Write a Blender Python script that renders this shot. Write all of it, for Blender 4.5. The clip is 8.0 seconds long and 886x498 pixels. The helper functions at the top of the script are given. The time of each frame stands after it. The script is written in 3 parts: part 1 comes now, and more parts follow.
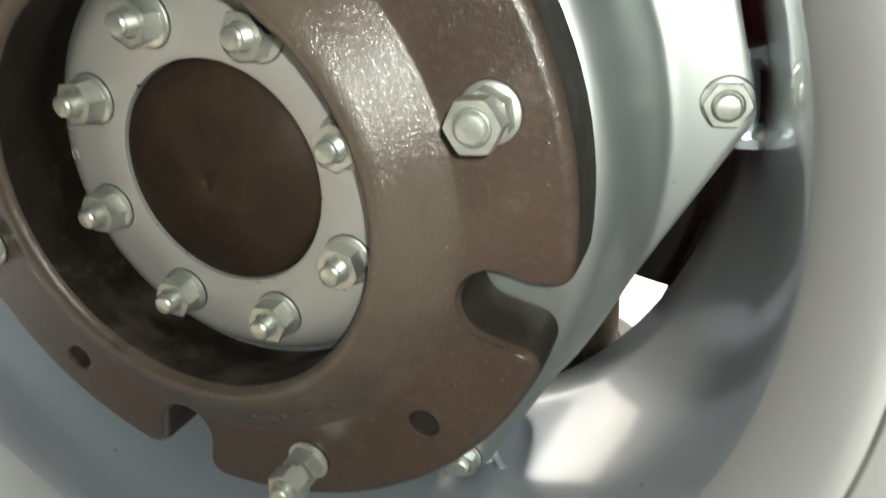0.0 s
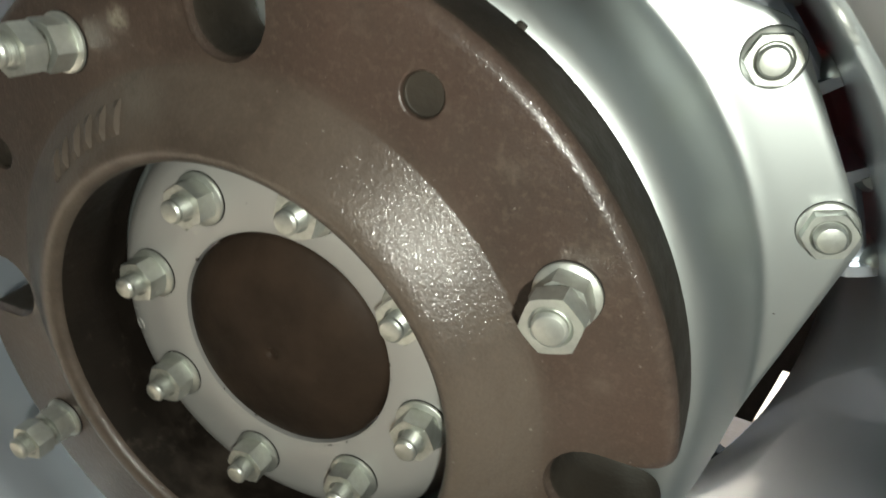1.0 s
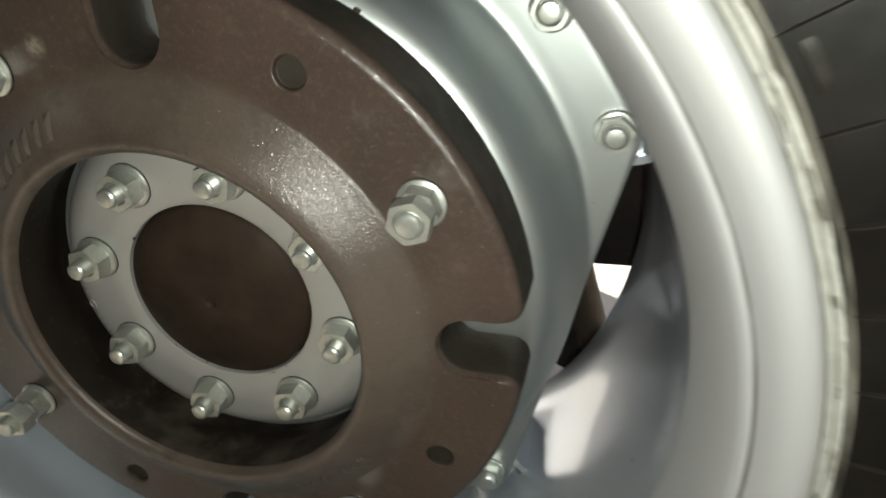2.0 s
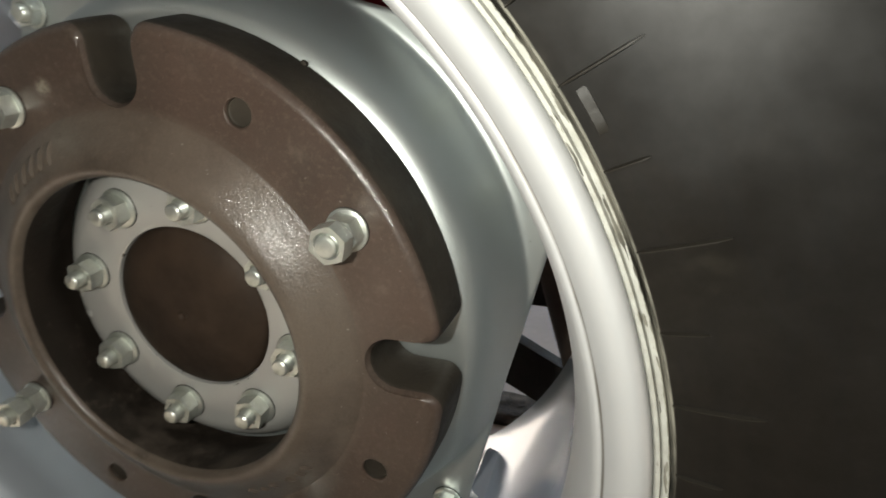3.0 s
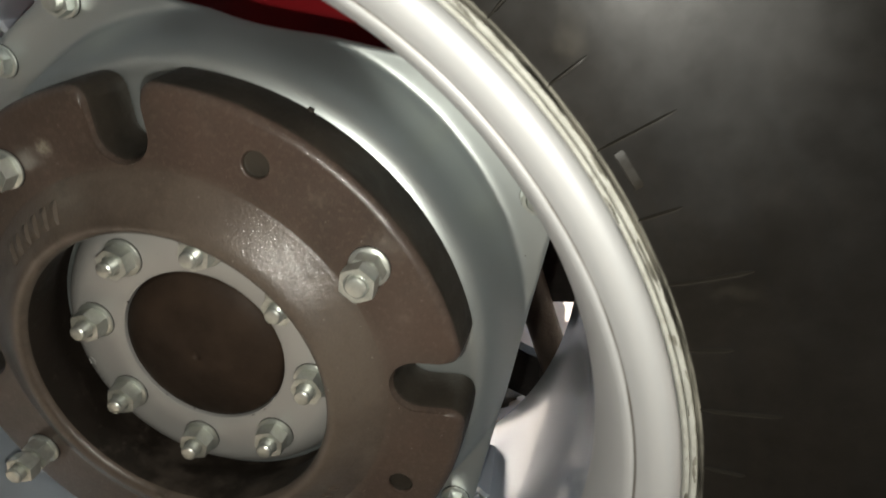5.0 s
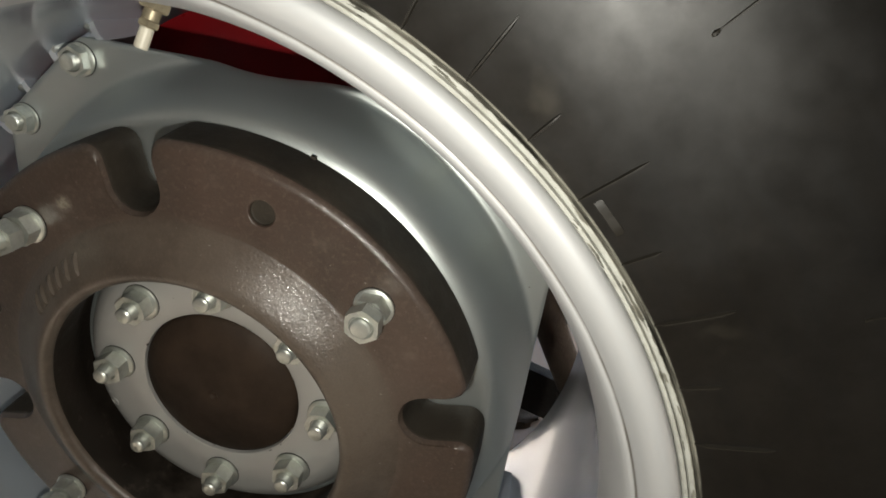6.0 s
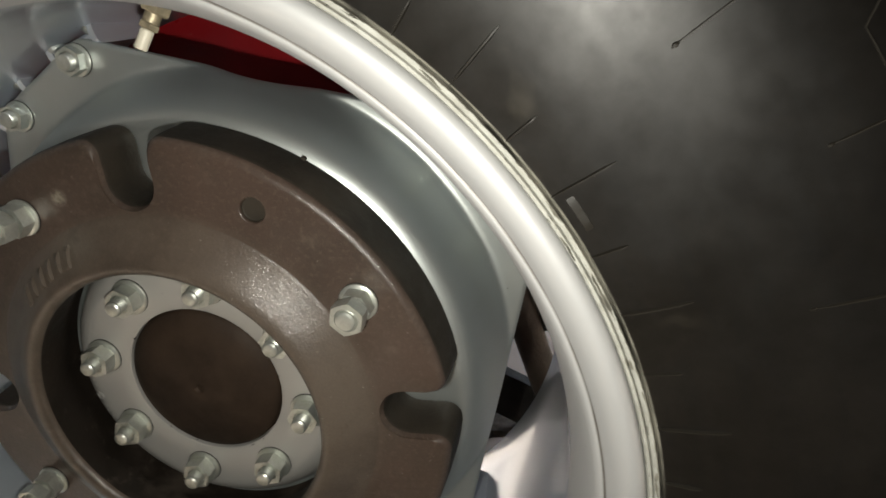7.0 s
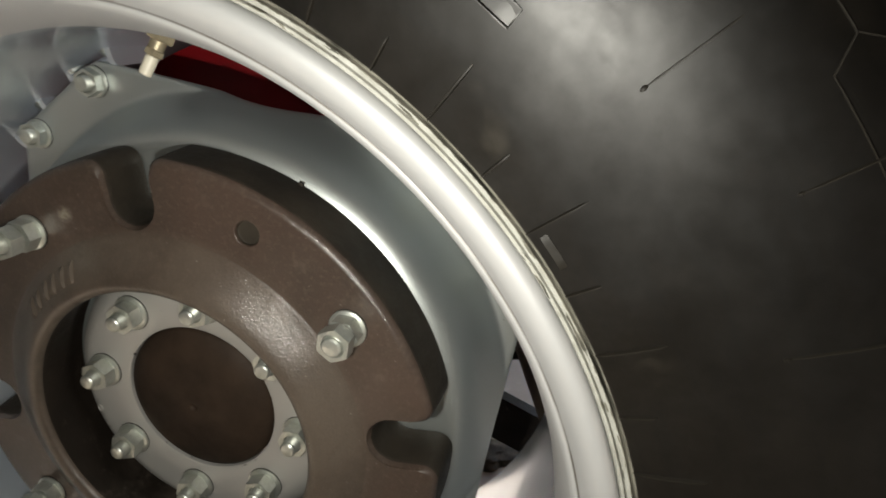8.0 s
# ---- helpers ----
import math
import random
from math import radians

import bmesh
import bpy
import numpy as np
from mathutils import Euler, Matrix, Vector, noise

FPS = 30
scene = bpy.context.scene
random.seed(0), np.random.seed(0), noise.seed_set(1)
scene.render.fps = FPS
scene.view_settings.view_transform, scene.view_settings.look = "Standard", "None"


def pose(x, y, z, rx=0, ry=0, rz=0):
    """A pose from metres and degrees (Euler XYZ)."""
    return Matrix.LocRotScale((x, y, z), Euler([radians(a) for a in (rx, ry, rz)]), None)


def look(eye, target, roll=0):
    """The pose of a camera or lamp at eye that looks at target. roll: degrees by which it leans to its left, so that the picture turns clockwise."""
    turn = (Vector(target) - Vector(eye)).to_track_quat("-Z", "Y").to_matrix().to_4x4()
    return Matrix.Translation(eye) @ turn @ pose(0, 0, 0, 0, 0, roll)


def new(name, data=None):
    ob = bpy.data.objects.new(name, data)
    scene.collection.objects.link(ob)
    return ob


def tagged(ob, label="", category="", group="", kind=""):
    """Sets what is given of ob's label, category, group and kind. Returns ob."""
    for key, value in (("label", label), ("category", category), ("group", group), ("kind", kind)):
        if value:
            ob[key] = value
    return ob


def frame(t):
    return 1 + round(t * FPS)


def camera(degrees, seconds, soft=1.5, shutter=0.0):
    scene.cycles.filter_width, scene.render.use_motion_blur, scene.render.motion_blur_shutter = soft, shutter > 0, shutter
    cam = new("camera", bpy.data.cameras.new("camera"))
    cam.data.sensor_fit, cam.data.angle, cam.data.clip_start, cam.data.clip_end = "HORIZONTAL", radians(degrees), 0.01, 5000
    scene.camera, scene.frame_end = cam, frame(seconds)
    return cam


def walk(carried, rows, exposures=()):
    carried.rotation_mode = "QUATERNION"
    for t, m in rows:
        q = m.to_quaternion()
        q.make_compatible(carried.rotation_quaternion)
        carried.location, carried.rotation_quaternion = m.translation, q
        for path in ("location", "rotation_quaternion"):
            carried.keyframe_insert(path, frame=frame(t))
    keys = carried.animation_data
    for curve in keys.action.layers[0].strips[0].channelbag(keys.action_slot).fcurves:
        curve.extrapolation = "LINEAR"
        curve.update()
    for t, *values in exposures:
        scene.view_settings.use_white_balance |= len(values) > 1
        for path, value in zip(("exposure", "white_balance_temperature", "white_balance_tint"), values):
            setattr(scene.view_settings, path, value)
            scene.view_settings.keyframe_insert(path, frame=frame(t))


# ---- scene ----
cam = camera(68.30, 8.0, soft=1.7, shutter=0.5)
PATH = [
    (0, (0.2447, -0.2996, 0.8210), (-0.0947, 0.9656, 0.0902), 11.19),
    (0.5, (0.2450, -0.2906, 0.8403), (-0.1825, 0.9802, 0.1678), 7.67),
    (1, (0.2150, -0.2533, 0.8673), (-0.2804, 1.0011, 0.2108), 3.14),
    (1.5, (0.2365, -0.2708, 0.8741), (-0.2128, 0.9765, 0.1724), -2.49),
    (2, (0.2765, -0.3424, 0.8849), (-0.0640, 0.9386, 0.1828), -3.37),
    (2.2, (0.2968, -0.3639, 0.8965), (-0.0321, 0.9406, 0.2332), -2.69),
    (3.3, (0.4068, -0.3643, 0.8757), (-0.2140, 0.8774, 0.3076), -2.91),
    (3.5, (0.4225, -0.3579, 0.8695), (-0.2773, 0.8357, 0.2901), -3.03),
    (4, (0.4173, -0.3466, 0.8493), (-0.2122, 0.8520, 0.2035), -3.79),
    (4.5, (0.3451, -0.3693, 0.8766), (-0.1053, 0.9046, 0.2252), -4.19),
    (4.7, (0.3217, -0.3891, 0.9020), (-0.0289, 0.9179, 0.2550), -3.98),
    (5.8, (0.3458, -0.3991, 0.9487), (-0.0092, 0.9301, 0.3511), -7.67),
    (6, (0.3447, -0.3976, 0.9489), (-0.0319, 0.9289, 0.3586), -7.96),
    (6.5, (0.3448, -0.4087, 0.9582), (0.0017, 0.9406, 0.3998), -8.50),
    (7, (0.3496, -0.4233, 0.9470), (0.0149, 0.9256, 0.3827), -6.23),
    (7.5, (0.3582, -0.4257, 0.9551), (0.0494, 0.9299, 0.3919), -5.44),
    (8, (0.3779, -0.4151, 0.9501), (-0.0226, 0.9373, 0.4395), -4.99),
]
walk(cam, [(t, look(eye, target, roll)) for t, eye, target, roll in PATH],
     [(0.0, 2.20, 6500, 6), (1.0, 2.01, 6550, 6), (1.5, 1.95, 6550, 6), (2.0, 1.74, 6550, 7), (3.5, 1.96, 6700, 12), (4.0, 1.96, 6700, 12), (4.5, 1.72, 6700, 12), (6.0, 1.52, 6750, 13), (6.5, 1.49, 6750, 13), (7.0, 1.55, 6800, 13), (8.0, 1.56, 6800, 13)])

# ---- world, sun, lamp, exposure ----
ZC = 0.63                       # height of the wheel's centre
world = bpy.data.worlds.new("world")
scene.world = world
world.use_nodes = True
wn = world.node_tree
sky = wn.nodes.new("ShaderNodeTexSky")
sky.sky_type, sky.sun_disc = "NISHITA", False
sky.sun_elevation, sky.sun_rotation = radians(35.4), radians(-30)
wn.links.new(sky.outputs[0], wn.nodes["Background"].inputs["Color"])
wn.nodes["Background"].inputs["Strength"].default_value = 0.15
sun = new("sun", bpy.data.lights.new("sun", "SUN"))
sun.data.energy, sun.data.angle, sun.data.color = 5.0, radians(0.5), (0.90, 0.96, 1.0)
sun.matrix_world = look((-0.50, 0.85, 0.70), (0, 0, 0))
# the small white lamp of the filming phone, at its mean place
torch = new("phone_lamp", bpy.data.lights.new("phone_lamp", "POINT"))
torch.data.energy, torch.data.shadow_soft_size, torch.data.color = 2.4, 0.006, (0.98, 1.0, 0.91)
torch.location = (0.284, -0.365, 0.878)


# ---- materials ----
def polar(r, deg, y=0.0):
    return Vector((r * math.cos(radians(deg)), y, r * math.sin(radians(deg))))


def nodes(name):
    m = bpy.data.materials.new(name)
    m.use_nodes = True
    t = m.node_tree
    return m, t, t.nodes["Principled BSDF"]


def add(t, kind, **props):
    n = t.nodes.new(kind)
    for k, v in props.items():
        if k == "op":
            n.operation = v
        elif k == "blend":
            n.blend_type = v
            n.data_type = "RGBA"
    return n


def coords(t):
    return add(t, "ShaderNodeTexCoord").outputs["Object"]


def noise_tex(t, scale, detail=4.0, rough=0.55, vec=None):
    n = add(t, "ShaderNodeTexNoise")
    n.inputs["Scale"].default_value, n.inputs["Detail"].default_value = scale, detail
    n.inputs["Roughness"].default_value = rough
    t.links.new(vec if vec is not None else coords(t), n.inputs["Vector"])
    return n.outputs["Fac"]


def ramp(t, fac, stops):
    n = add(t, "ShaderNodeValToRGB")
    e = n.color_ramp.elements
    while len(e) < len(stops):
        e.new(0.5)
    for el, (p, c) in zip(e, stops):
        el.position = p
        el.color = (*c, 1.0) if len(c) == 3 else c
    t.links.new(fac, n.inputs[0])
    return n.outputs[0]


def grey(t, fac, lo, hi, a=0.0, b=1.0):
    n = add(t, "ShaderNodeMapRange")
    for k, v in zip(("From Min", "From Max", "To Min", "To Max"), (lo, hi, a, b)):
        n.inputs[k].default_value = v
    t.links.new(fac, n.inputs[0])
    return n.outputs[0]


def mix(t, fac, a, b, blend="MIX"):
    n = add(t, "ShaderNodeMix", blend=blend)
    if isinstance(fac, float):
        n.inputs[0].default_value = fac
    else:
        t.links.new(fac, n.inputs[0])
    for sock, v in ((n.inputs[6], a), (n.inputs[7], b)):
        if isinstance(v, tuple):
            sock.default_value = (*v, 1.0)
        else:
            t.links.new(v, sock)
    return n.outputs[2]


def math2(t, op, a, b=None):
    n = add(t, "ShaderNodeMath", op=op)
    for sock, v in zip(n.inputs, (a, b)):
        if v is None:
            continue
        if isinstance(v, (int, float)):
            sock.default_value = v
        else:
            t.links.new(v, sock)
    return n.outputs[0]


def bump(t, bsdf, height, strength, dist=0.001, base=None):
    n = add(t, "ShaderNodeBump")
    n.inputs["Strength"].default_value, n.inputs["Distance"].default_value = strength, dist
    t.links.new(height, n.inputs["Height"])
    if base is not None:
        t.links.new(base, n.inputs["Normal"])
    t.links.new(n.outputs[0], bsdf.inputs["Normal"])
    return n.outputs[0]


def setup(bsdf, color=None, rough=None, metal=None, spec=None, coat=None):
    for key, v in (("Base Color", color), ("Roughness", rough), ("Metallic", metal), ("Specular IOR Level", spec), ("Coat Weight", coat)):
        if v is None:
            continue
        if key == "Base Color":
            v = (*v, 1.0)
        bsdf.inputs[key].default_value = v


def make_iron():
    m, t, b = nodes("brown_primed_cast_iron")
    big, mid = noise_tex(t, 9, 5), noise_tex(t, 60, 4)
    fine, grit = noise_tex(t, 900, 2, 0.5), noise_tex(t, 420, 3, 0.6)
    c = ramp(t, big, [(0.3, (0.044, 0.031, 0.0245)), (0.55, (0.061, 0.0435, 0.034)), (0.75, (0.080, 0.060, 0.048))])
    # redder primer in broad clouds; a paler grey-brown tone on the raised cone
    c = mix(t, grey(t, noise_tex(t, 5.5, 4, 0.6), 0.42, 0.66, 0.0, 0.55), c, (0.086, 0.050, 0.038))
    rad = radius_of(t)[0]
    cone_tone = math2(t, "MULTIPLY", grey(t, rad, 0.170, 0.182, 1.0, 0.0), grey(t, noise_tex(t, 11, 5, 0.65), 0.34, 0.62, 0.2, 0.75))
    c = mix(t, cone_tone, c, (0.118, 0.096, 0.076))
    c = mix(t, grey(t, mid, 0.60, 0.78, 0.0, 0.5), c, (0.125, 0.098, 0.076))
    c = mix(t, grey(t, noise_tex(t, 26, 5, 0.7), 0.56, 0.72, 0.0, 0.6), c, (0.036, 0.026, 0.021))
    c = mix(t, grey(t, noise_tex(t, 300, 2, 0.5), 0.735, 0.77, 0.0, 0.6), c, (0.24, 0.22, 0.19))
    c = mix(t, grey(t, noise_tex(t, 650, 3, 0.6), 0.35, 0.65, 0.0, 0.3), c, mix(t, 1.0, c, (0.6, 0.6, 0.6), "MULTIPLY"))
    c = mix(t, grey(t, noise_tex(t, 210, 4, 0.65), 0.52, 0.66, 0.0, 0.35), c, (0.112, 0.084, 0.064))
    # one rubbed pale patch beside a bolt
    away = add(t, "ShaderNodeVectorMath", op="DISTANCE")
    t.links.new(coords(t), away.inputs[0])
    away.inputs[1].default_value = tuple(polar(0.2005, 107.6, -0.005))
    worn = math2(t, "MULTIPLY", grey(t, away.outputs["Value"], 0.003, 0.0085, 1.0, 0.0), grey(t, noise_tex(t, 260, 3, 0.6), 0.36, 0.62, 0.1, 0.8))
    c = mix(t, worn, c, (0.26, 0.23, 0.18))
    t.links.new(c, b.inputs["Base Color"])
    t.links.new(grey(t, big, 0.3, 0.75, 0.36, 0.46), b.inputs["Roughness"])
    setup(b, spec=0.36, coat=0.50)
    b.inputs["Coat Roughness"].default_value = 0.145
    b.inputs["Coat IOR"].default_value = 1.52
    peel = noise_tex(t, 780, 1.0, 0.45)
    shallow = bump(t, b, mid, 0.2, 0.002)
    n1 = bump(t, b, peel, 0.9, 0.00050, shallow)
    pitted = bump(t, b, noise_tex(t, 230, 2.0, 0.5), 0.35, 0.0008, n1)
    t.links.new(pitted, b.inputs["Coat Normal"])
    n2 = bump(t, b, fine, 0.15, 0.0004, shallow)
    bump(t, b, grit, 0.35, 0.0010, n2)
    return m


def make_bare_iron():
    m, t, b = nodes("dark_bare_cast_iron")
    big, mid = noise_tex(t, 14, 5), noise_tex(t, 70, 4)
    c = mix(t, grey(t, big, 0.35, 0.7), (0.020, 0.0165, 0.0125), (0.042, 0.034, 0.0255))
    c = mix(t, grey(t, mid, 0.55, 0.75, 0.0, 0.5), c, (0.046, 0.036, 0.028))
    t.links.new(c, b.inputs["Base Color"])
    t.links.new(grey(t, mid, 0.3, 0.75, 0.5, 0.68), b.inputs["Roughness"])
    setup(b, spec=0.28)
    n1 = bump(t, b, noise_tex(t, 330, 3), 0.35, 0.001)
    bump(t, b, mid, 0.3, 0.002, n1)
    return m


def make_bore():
    m, t, b = nodes("dusty_brown_iron_shade_darkened")
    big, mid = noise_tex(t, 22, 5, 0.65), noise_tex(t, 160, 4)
    # dark brown of the bore, deepened to stand in for the lamp's falloff
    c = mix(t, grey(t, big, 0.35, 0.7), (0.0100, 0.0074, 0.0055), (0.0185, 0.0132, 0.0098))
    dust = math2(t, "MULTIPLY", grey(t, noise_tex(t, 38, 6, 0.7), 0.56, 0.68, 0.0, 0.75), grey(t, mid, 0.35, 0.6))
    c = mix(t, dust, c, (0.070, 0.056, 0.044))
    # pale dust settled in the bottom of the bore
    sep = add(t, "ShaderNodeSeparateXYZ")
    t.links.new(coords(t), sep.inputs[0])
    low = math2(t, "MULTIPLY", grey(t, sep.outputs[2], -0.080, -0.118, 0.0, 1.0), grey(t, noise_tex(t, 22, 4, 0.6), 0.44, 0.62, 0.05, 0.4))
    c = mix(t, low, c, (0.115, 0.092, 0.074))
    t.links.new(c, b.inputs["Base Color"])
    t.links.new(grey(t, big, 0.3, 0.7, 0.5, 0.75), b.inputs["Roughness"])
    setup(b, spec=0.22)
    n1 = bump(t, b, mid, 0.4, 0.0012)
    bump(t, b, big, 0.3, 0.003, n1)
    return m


def radius_of(t):
    o = coords(t)
    sep = add(t, "ShaderNodeSeparateXYZ")
    t.links.new(o, sep.inputs[0])
    rad = math2(t, "SQRT", math2(t, "ADD", math2(t, "MULTIPLY", sep.outputs[0], sep.outputs[0]), math2(t, "MULTIPLY", sep.outputs[2], sep.outputs[2])))
    ang = math2(t, "ARCTAN2", sep.outputs[2], sep.outputs[0])
    return rad, ang


def along_rim(t, k_ang, k_rad):
    """A noise stretched along the circumference."""
    rad, ang = radius_of(t)
    v = add(t, "ShaderNodeCombineXYZ")
    t.links.new(math2(t, "MULTIPLY", ang, k_ang), v.inputs[0])
    t.links.new(math2(t, "MULTIPLY", rad, k_rad), v.inputs[1])
    return noise_tex(t, 1.0, 3, 0.6, v.outputs[0])


def make_silver(name, col=(0.66, 0.67, 0.64), rough=0.46, metal=0.35, chipped=0.0, coat=0.0, groove_shades=()):
    m, t, b = nodes(name)
    big, fine = noise_tex(t, 7, 4), noise_tex(t, 1600, 2)
    c = mix(t, grey(t, big, 0.35, 0.7, 0.0, 0.3), col, tuple(x * 0.88 for x in col))
    sp = noise_tex(t, 130, 2, 0.5)
    c = mix(t, grey(t, sp, 0.785, 0.795, 0.0, 0.7), c, (0.10, 0.09, 0.08))
    if chipped:
        # paint knocked off round the centre hole
        rad = radius_of(t)[0]
        near = grey(t, rad, chipped, chipped + 0.0012, 1.0, 0.0)
        c = mix(t, math2(t, "MULTIPLY", near, grey(t, noise_tex(t, 95, 3, 0.6), 0.655, 0.675)), c, (0.03, 0.025, 0.02))
    for g in groove_shades:
        # a dark line painted along a rolled groove in place of its shade
        rad = radius_of(t)[0]
        line = grey(t, math2(t, "ABSOLUTE", math2(t, "SUBTRACT", rad, g)), 0.0004, 0.0012, 1.0, 0.0)
        c = mix(t, math2(t, "MULTIPLY", line, grey(t, along_rim(t, 7.0, 60.0), 0.25, 0.6, 0.4, 0.9)), c, (0.12, 0.105, 0.09))
    t.links.new(c, b.inputs["Base Color"])
    t.links.new(grey(t, big, 0.3, 0.7, rough - 0.04, rough + 0.05), b.inputs["Roughness"])
    setup(b, metal=metal, coat=coat)
    b.inputs["Coat Roughness"].default_value = 0.08
    n1 = bump(t, b, fine, 0.04, 0.0003)
    bump(t, b, noise_tex(t, 11, 1), 0.02, 0.004, n1)
    return m


def make_zinc(name, col=(0.72, 0.735, 0.70), rough=0.34):
    m, t, b = nodes(name)
    n, blot = noise_tex(t, 300, 4), noise_tex(t, 70, 3, 0.6)
    c = mix(t, grey(t, n, 0.4, 0.7, 0.0, 0.35), col, tuple(x * 0.66 for x in col))
    c = mix(t, grey(t, blot, 0.45, 0.7, 0.0, 0.4), c, (0.52, 0.54, 0.44))
    t.links.new(c, b.inputs["Base Color"])
    t.links.new(grey(t, blot, 0.3, 0.7, rough - 0.07, rough + 0.10), b.inputs["Roughness"])
    setup(b, metal=0.82)
    n1 = bump(t, b, noise_tex(t, 700, 3), 0.08, 0.0004)
    bump(t, b, blot, 0.12, 0.002, n1)
    return m


def make_rubber():
    m, t, b = nodes("black_tyre_rubber")
    big, mid, fine = noise_tex(t, 6, 5), noise_tex(t, 34, 5, 0.65), noise_tex(t, 900, 2)
    c = mix(t, grey(t, big, 0.35, 0.7), (0.0026, 0.0023, 0.0019), (0.0056, 0.0047, 0.0036))
    c = mix(t, grey(t, mid, 0.55, 0.8, 0.0, 0.35), c, (0.015, 0.012, 0.0094))
    # brown bloom in broad clouds, crossed by darker wavering lines
    c = mix(t, grey(t, noise_tex(t, 3.2, 5, 0.65), 0.44, 0.66, 0.0, 0.5), c, (0.0062, 0.0052, 0.0040))
    streak = along_rim(t, 2.2, 26.0)
    wavy_dark = grey(t, math2(t, "ABSOLUTE", math2(t, "SUBTRACT", streak, 0.52)), 0.008, 0.06, 0.4, 0.0)
    c = mix(t, wavy_dark, c, (0.0022, 0.0020, 0.0017))
    # silver overspray on the bead, chipped off in places
    rad = radius_of(t)[0]
    edge = math2(t, "ADD", rad, grey(t, noise_tex(t, 160, 3), 0.3, 0.7, -0.0005, 0.0005))
    paint = grey(t, edge, 0.3870, 0.3876, 1.0, 0.0)
    chips = math2(t, "MULTIPLY", grey(t, along_rim(t, 16.0, 260.0), 0.60, 0.615, 1.0, 0.0), grey(t, along_rim(t, 90.0, 300.0), 0.68, 0.70, 1.0, 0.15))
    over = math2(t, "MULTIPLY", paint, chips)
    strip = math2(t, "MULTIPLY", grey(t, rad, 0.3905, 0.3912, 1.0, 0.0), grey(t, along_rim(t, 9.0, 200.0), 0.40, 0.62, 0.8, 0.1))
    c = mix(t, strip, c, (0.22, 0.21, 0.175))
    c = mix(t, over, c, mix(t, grey(t, noise_tex(t, 60, 4, 0.6), 0.35, 0.65), (0.28, 0.275, 0.245), (0.39, 0.39, 0.36)))
    # pale scuffs just outside the bead
    scuff = math2(t, "MULTIPLY", grey(t, rad, 0.417, 0.432, 1.0, 0.0), grey(t, noise_tex(t, 30, 3, 0.5), 0.62, 0.74, 0.0, 0.12))
    c = mix(t, scuff, c, (0.10, 0.088, 0.068))
    t.links.new(c, b.inputs["Base Color"])
    t.links.new(math2(t, "MAXIMUM", math2(t, "ADD", grey(t, noise_tex(t, 9, 6, 0.68), 0.32, 0.68, 0.33, 0.50), math2(t, "MULTIPLY", wavy_dark, 0.06)), math2(t, "MULTIPLY", math2(t, "ADD", over, strip), 0.62)), b.inputs["Roughness"])
    # greasy and dusty blotches
    blot = math2(t, "MULTIPLY", grey(t, noise_tex(t, 7, 6, 0.7), 0.36, 0.64, 0.62, 1.0), grey(t, noise_tex(t, 24, 5, 0.7), 0.35, 0.65, 0.75, 1.0))
    t.links.new(math2(t, "MULTIPLY", blot, 0.46), b.inputs["Specular IOR Level"])
    n1 = bump(t, b, fine, 0.04, 0.0004)
    n2 = bump(t, b, mid, 0.02, 0.002, n1)
    bump(t, b, noise_tex(t, 5, 2, 0.5), 0.30, 0.014, n2)
    return m


def make_plain(name, col, rough, metal=0.0, scale=30, var=0.35, bumpy=0.15, dist=0.002, spec=0.5):
    m, t, b = nodes(name)
    n, n2 = noise_tex(t, scale, 5), noise_tex(t, scale * 6, 3)
    c = mix(t, grey(t, n, 0.35, 0.7), col, tuple(x * (1 - var) for x in col))
    c = mix(t, grey(t, n2, 0.6, 0.8, 0.0, 0.35), c, tuple(min(1.0, x * 1.35) for x in col))
    t.links.new(c, b.inputs["Base Color"])
    t.links.new(grey(t, n, 0.3, 0.7, rough - 0.06, rough + 0.08), b.inputs["Roughness"])
    setup(b, metal=metal, spec=spec)
    bump(t, b, n2, bumpy, dist)
    return m


IRON = make_iron()
BORE = make_bore()
BARE = make_bare_iron()
SILVER = make_silver("silver_wheel_paint", (0.545, 0.578, 0.570), 0.47, 0.95, chipped=0.0763)
PLATE = make_silver("matt_silver_paint", (0.43, 0.42, 0.40), 0.5, 0.30, chipped=0.0763)
SATIN = make_silver("satin_silver_rim_paint", (0.475, 0.478, 0.485), 0.50, 0.32, groove_shades=(0.3549,))
GLOSS = make_silver("glossy_silver_rim_paint", (0.58, 0.63, 0.70), 0.33, 0.66, coat=1.0)
ZINC = make_zinc("zinc_plated_steel", (0.63, 0.65, 0.61), 0.39)
RUBBER = make_rubber()
RIBMARK = make_plain("scuffed_rubber", (0.0125, 0.0105, 0.0078), 0.5, spec=0.25)
RED = make_plain("dark_red_paint", (0.28, 0.010, 0.014), 0.3, 0.0, 8, 0.25, 0.03)
BLACKSTEEL = make_plain("greasy_black_steel", (0.022, 0.019, 0.017), 0.66, 0.1, 22, 0.4, 0.4, 0.003, 0.3)
BROWNSTEEL = make_plain("dusty_brown_steel", (0.050, 0.036, 0.026), 0.6, 0.1, 22, 0.4, 0.4, 0.003)
CAPPAINT = make_plain("matt_brown_primer", (0.039, 0.0245, 0.0160), 0.66, 0.0, 26, 0.55, 0.3, 0.0009, 0.22)
BRASS = make_plain("tarnished_brass", (0.42, 0.36, 0.25), 0.4, 0.6, 120, 0.4, 0.2, 0.0008)
CREAM = make_plain("cream_plastic", (0.62, 0.58, 0.48), 0.45, 0.0, 120, 0.15, 0.05, 0.0005)
